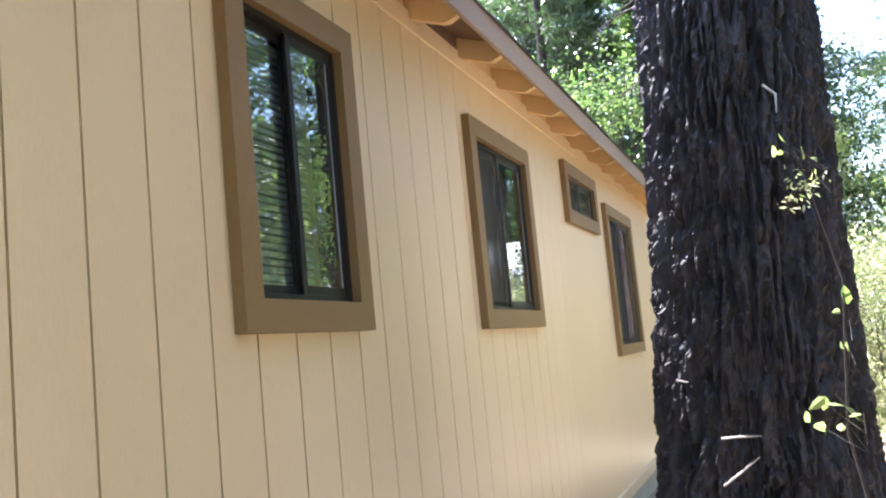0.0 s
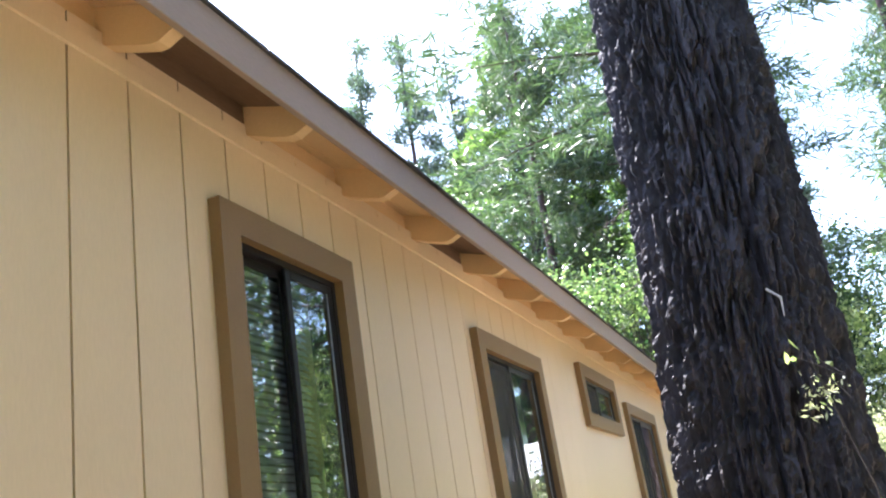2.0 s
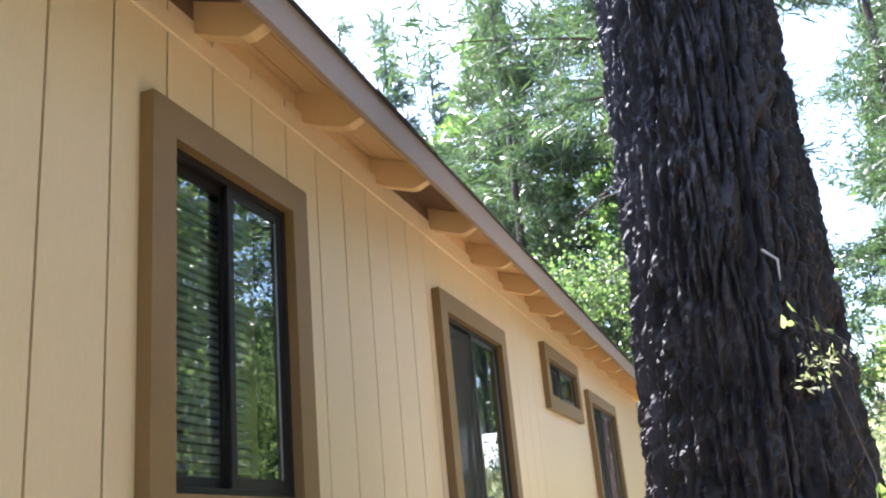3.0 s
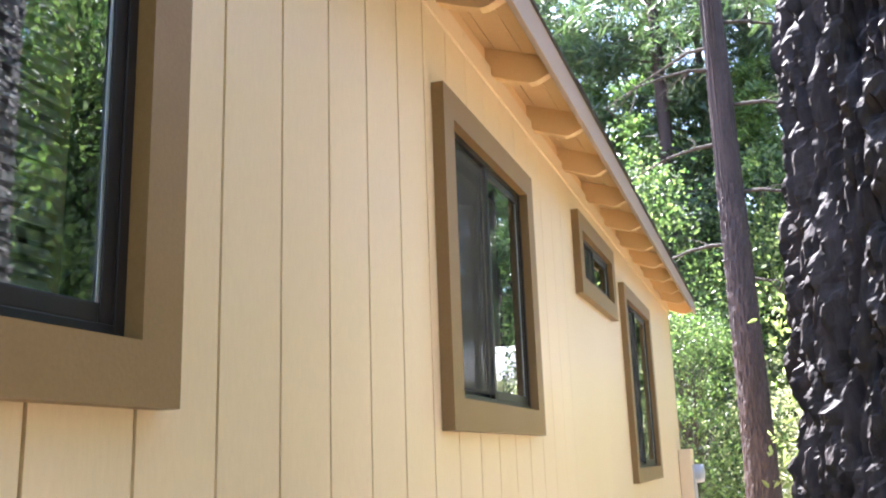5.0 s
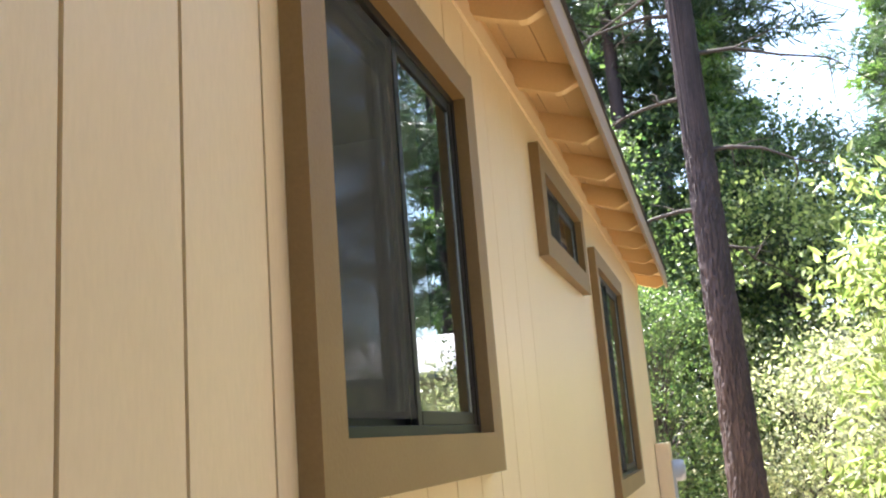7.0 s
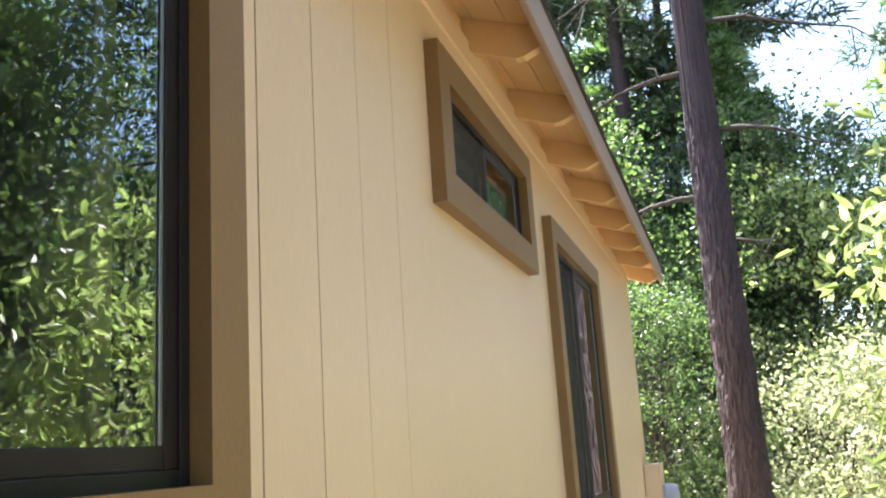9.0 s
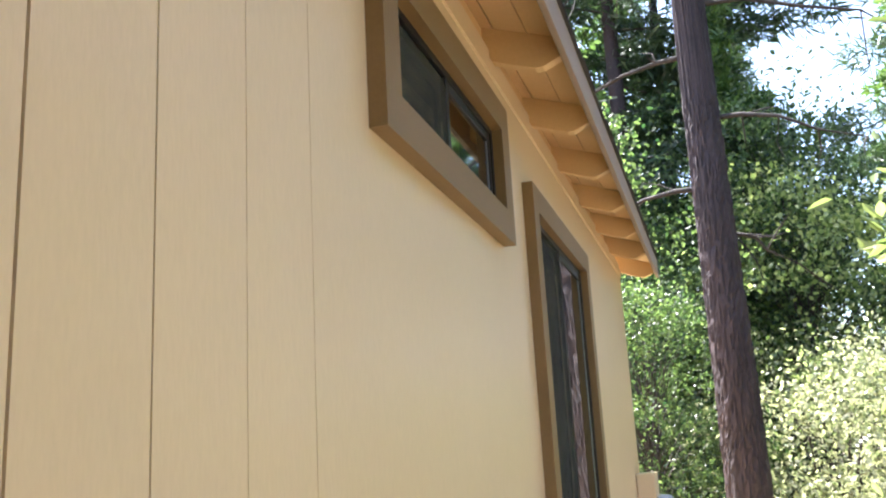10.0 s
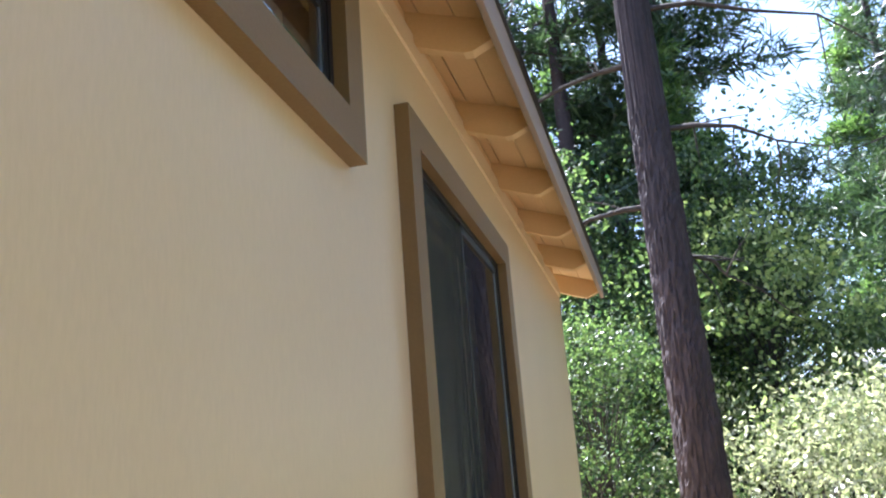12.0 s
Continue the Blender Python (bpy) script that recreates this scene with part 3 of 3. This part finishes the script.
# more of the same pines stand along the clearing
def planted(src, rows, label=""):
    for x, y, s, turn in rows:
        c = copy_thing(src, pose(x, y, ground_height(x, y) - 0.02, 0, 0, turn))
        c.scale = (s, s, s)
        if label:
            c["label"] = label


planted(pine, [(5.2, 12.8, 0.72, 80), (4.6, 17.2, 0.8, 200), (7.6, 18.8, 0.8, 310)], "tall pine with bare lower trunk along the clearing")

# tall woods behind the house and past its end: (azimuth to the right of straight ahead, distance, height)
far_a = conifer("conifer_tree", 31, 27.0, 0.30, 3.5, 2.6, FARLEAF, "tall slim conifer behind the house, needles paled and blued for distance", -14.9, 37.0, 20, 24, 0.55, 0.16, group="far conifers")
cedar_a = conifer("cedar_tree", 32, 19.0, 0.26, 1.2, 3.4, CEDAR, "dense green cedar, past the house's end or added unseen for shade", -5.2, 27.0, 26, 34, 0.42, 0.22, limbs=64, group="cedars")
pine_a = conifer("pine_tree", 33, 20.0, 0.22, 2.6, 3.2, NEEDLE, "dark green pine with open crown in the woods", 1.2, 22.0, 24, 30, 0.36, 0.12, limbs=60, group="woodland pines")


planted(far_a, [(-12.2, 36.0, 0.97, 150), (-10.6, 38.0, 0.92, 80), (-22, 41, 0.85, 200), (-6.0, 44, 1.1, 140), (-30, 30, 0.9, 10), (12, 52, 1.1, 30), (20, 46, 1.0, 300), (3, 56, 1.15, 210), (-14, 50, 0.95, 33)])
# the four cedars with y below 2 are unseen, added to darken the near wall
planted(cedar_a, [(-1.6, 31.0, 0.9, 120), (-8.5, 33.0, 0.95, 220), (7.5, 33, 0.85, 300), (10.5, 15.0, 0.62, 75), (8.6, 9.8, 0.5, 190), (11.8, 11.6, 0.7, 310), (4.0, -1.4, 0.55, 100), (5.2, 1.2, 0.5, 30), (3.3, -0.5, 0.48, 200), (2.9, -3.2, 0.55, 320), (1.2, 20.5, 0.5, 260), (15, 9, 0.8, 10), (17.5, 21, 0.9, 150), (14.5, 3.0, 0.7, 250), (-2.5, 22.5, 0.55, 15)])
planted(pine_a, [(-0.7, 21.0, 1.05, 240), (0.1, 22.6, 0.9, 330), (-3.3, 20.6, 0.8, 70), (-4.4, 24.0, 0.9, 290), (6.4, 27.0, 0.95, 20), (12, 26, 1.0, 200), (17, 13, 0.95, 260), (9, -8, 0.9, 45), (-2, -14, 0.95, 5), (16, -2, 1.0, 130)])

# broad-leaved undergrowth
oak_a = broadleaf("oak_tree", 41, 6.2, 2.1, OAK, "leafy green oak sapling at the wood's edge", -1.5, 17.3, 170, 110, 0.085, 0.6, 0.06, 0.07, 2, "oaks", folded=True)
planted(oak_a, [(-0.35, 13.9, 0.52, 60), (-0.6, 16.4, 0.62, 190), (1.7, 19.3, 0.95, 80), (1.5, 20.5, 1.15, 20), (-2.6, 17.5, 0.9, 140), (9.4, 12.4, 1.3, 160), (6.8, 12.2, 1.3, 60), (9.6, 9.0, 1.5, 350), (11.5, 12.5, 1.8, 200), (10.4, 17.0, 1.6, 120), (10.6, 7.0, 0.95, 230), (8.8, 5.6, 0.8, 280), (12.5, 12.5, 1.0, 20), (9.8, 3.0, 0.9, 95)])
brush_a = broadleaf("bush", 42, 2.3, 1.25, BRUSH, "pale sunlit dry brush with tangled stems", 1.6, 14.0, 75, 105, 0.062, 0.5, 0.03, 0.025, 5, "dry bushes", "bush")
planted(brush_a, [(2.6, 14.4, 1.1, 60), (3.4, 12.6, 0.95, 200), (2.5, 12.3, 0.8, 20), (2.1, 13.7, 0.95, 250), (4.9, 14.6, 0.75, 80), (1.7, 17.4, 1.2, 170), (8.2, 8.2, 1.1, 10), (7.4, 10.4, 1.0, 100)])
lime_a = broadleaf("sapling", 43, 2.4, 0.27, LIME, "bright lime-green sapling with long drooping leaves", 1.19, 6.25, 60, 30, 0.055, 0.34, 0.5, 0.014, 1, "saplings", folded=True)
planted(lime_a, [(2.9, 10.6, 1.0, 120)])
side_a = broadleaf("maple_tree", 44, 5.2, 1.5, LIME, "sunlit yellow-green maple at the wood's edge", 1.7, 18.0, 90, 95, 0.09, 0.65, 0.10, 0.04, 2, "maples")
planted(side_a, [(3.7, 10.0, 0.74, 200), (9.6, 9.6, 1.1, 90), (11.0, 14.8, 1.2, 310), (8.3, 12.6, 0.9, 30)])

# sprig growing out beside the great trunk
sprig = base("sprig", 1.485, 2.56, 0.0, "thin leafy sprig in front of the dark bark", "plant")
rng = np.random.default_rng(8)
stem = [(0.02, 0.02, 0.0), (-0.02, 0.0, 0.6), (-0.09, 0.0, 1.1), (-0.05, 0.0, 1.5), (-0.12, 0.0, 1.85)]
runs = [(stem, [0.006, 0.005, 0.004, 0.003, 0.0015])]
tips = [(-0.154, 0.0, 1.869), (-0.126, 0.0, 1.874), (-0.093, 0.0, 1.811), (-0.168, 0.0, 1.127), (-0.136, 0.0, 1.177), (-0.093, 0.0, 1.130), (-0.112, 0.0, 1.205), (-0.047, 0.0, 1.419), (-0.065, 0.0, 1.354), (-0.047, 0.0, 1.149)]
for tip in tips:
    runs.append(([(-0.05, -0.03, tip[2] - 0.08), tip], [0.002, 0.001]))
shown("stem", tubes("stem", runs, 5), LIMB, sprig)
pts = np.concatenate([np.array(t) + rng.normal(size=(2, 3)) * 0.014 for t in tips])
shown("foliage", leaves("foliage", pts, 0.05, 0.5, rng, 0.2, folded=True), LIME, sprig)
pts = np.concatenate([np.array(t) + rng.normal(size=(26, 3)) * 0.022 for t in ((-0.13, 0.0, 1.76), (-0.14, 0.0, 1.732), (-0.10, 0.0, 1.774))])
shown("seed_head", leaves("seed_head", pts, 0.022, 0.3, rng, 0.0), BRUSH, sprig, "pale dry seed heads")["kind"] = "stuff"
# pale dead twigs caught on the bark
for pts in ([(1.304, 2.78, 2.115), (1.337, 2.77, 2.079), (1.333, 2.76, 2.02)], [(1.059, 2.76, 1.078), (1.112, 2.73, 1.084), (1.172, 2.76, 1.08)], [(1.05, 2.75, 0.943), (1.105, 2.72, 0.985), (1.16, 2.75, 1.022)], [(0.947, 2.78, 1.257), (0.981, 2.78, 1.249)]):
    tagged(shown("dead_twig", tubes("dead_twig", [(pts, [0.004] * (len(pts) - 1) + [0.0015])], 5), TWIG), "pale dry twig caught on the dark bark", "twig", "twigs on the bark")

# fallen litter and dry grass on the ground
rng = np.random.default_rng(15)
n = 9000
gx, gy = rng.uniform(0.1, 9, n), rng.uniform(-2, 19, n)
spots = np.array([(x, y, ground_height(x, y)) for x, y in zip(gx, gy)])
tagged(shown("ground_litter", leaves("ground_litter", spots, 0.09, 0.2, rng, -0.4), BRUSH), "dry grass blades and leaf litter on the soil", "grass", kind="stuff")

# ---- siding boards, groove to groove ----
GROOVES = [3.82 + 0.2032 * k for k in range(-38, 10)]
GROOVES = [Y0] + [g for g in GROOVES if Y0 + 0.1 < g < Y1 - 0.1] + [Y1]
XF, XB, GAP = -0.015, -0.0355, 0.0036
for a, b in zip(GROOVES, GROOVES[1:]):
    gap = GAP if b < 4.0 else 0.0024 if b < 5.3 else 0.001
    a, b = a + gap, b - gap
    ys = sorted({a, b, *[e for h in HOLES for e in h[:2] if a < e < b]})
    zs = sorted({SILL - 0.05, TOP, *[e for h in HOLES if h[0] < b and h[1] > a for e in h[2:]]})
    bm = bmesh.new()
    grid = {}

    def corner(x, y, z):
        key = (x, round(y, 5), round(z, 5))
        if key not in grid:
            grid[key] = bm.verts.new(key)
        return grid[key]
    E = 0.002
    for p, q in zip(ys, ys[1:]):
        for r, s in zip(zs, zs[1:]):
            if any(h[0] <= p and q <= h[1] and h[2] <= r and s <= h[3] for h in HOLES):
                continue
            bm.faces.new([corner(XF, p, r), corner(XF, q, r), corner(XF, q, s), corner(XF, p, s)])
            if p == a:
                bm.faces.new([corner(XB, p, r), corner(XF, p, r), corner(XF, p, s), corner(XB, p, s)])
            if q == b:
                bm.faces.new([corner(XF, q, r), corner(XB, q, r), corner(XB, q, s), corner(XF, q, s)])
    part("siding_board", bm, CREAM, wall_east)
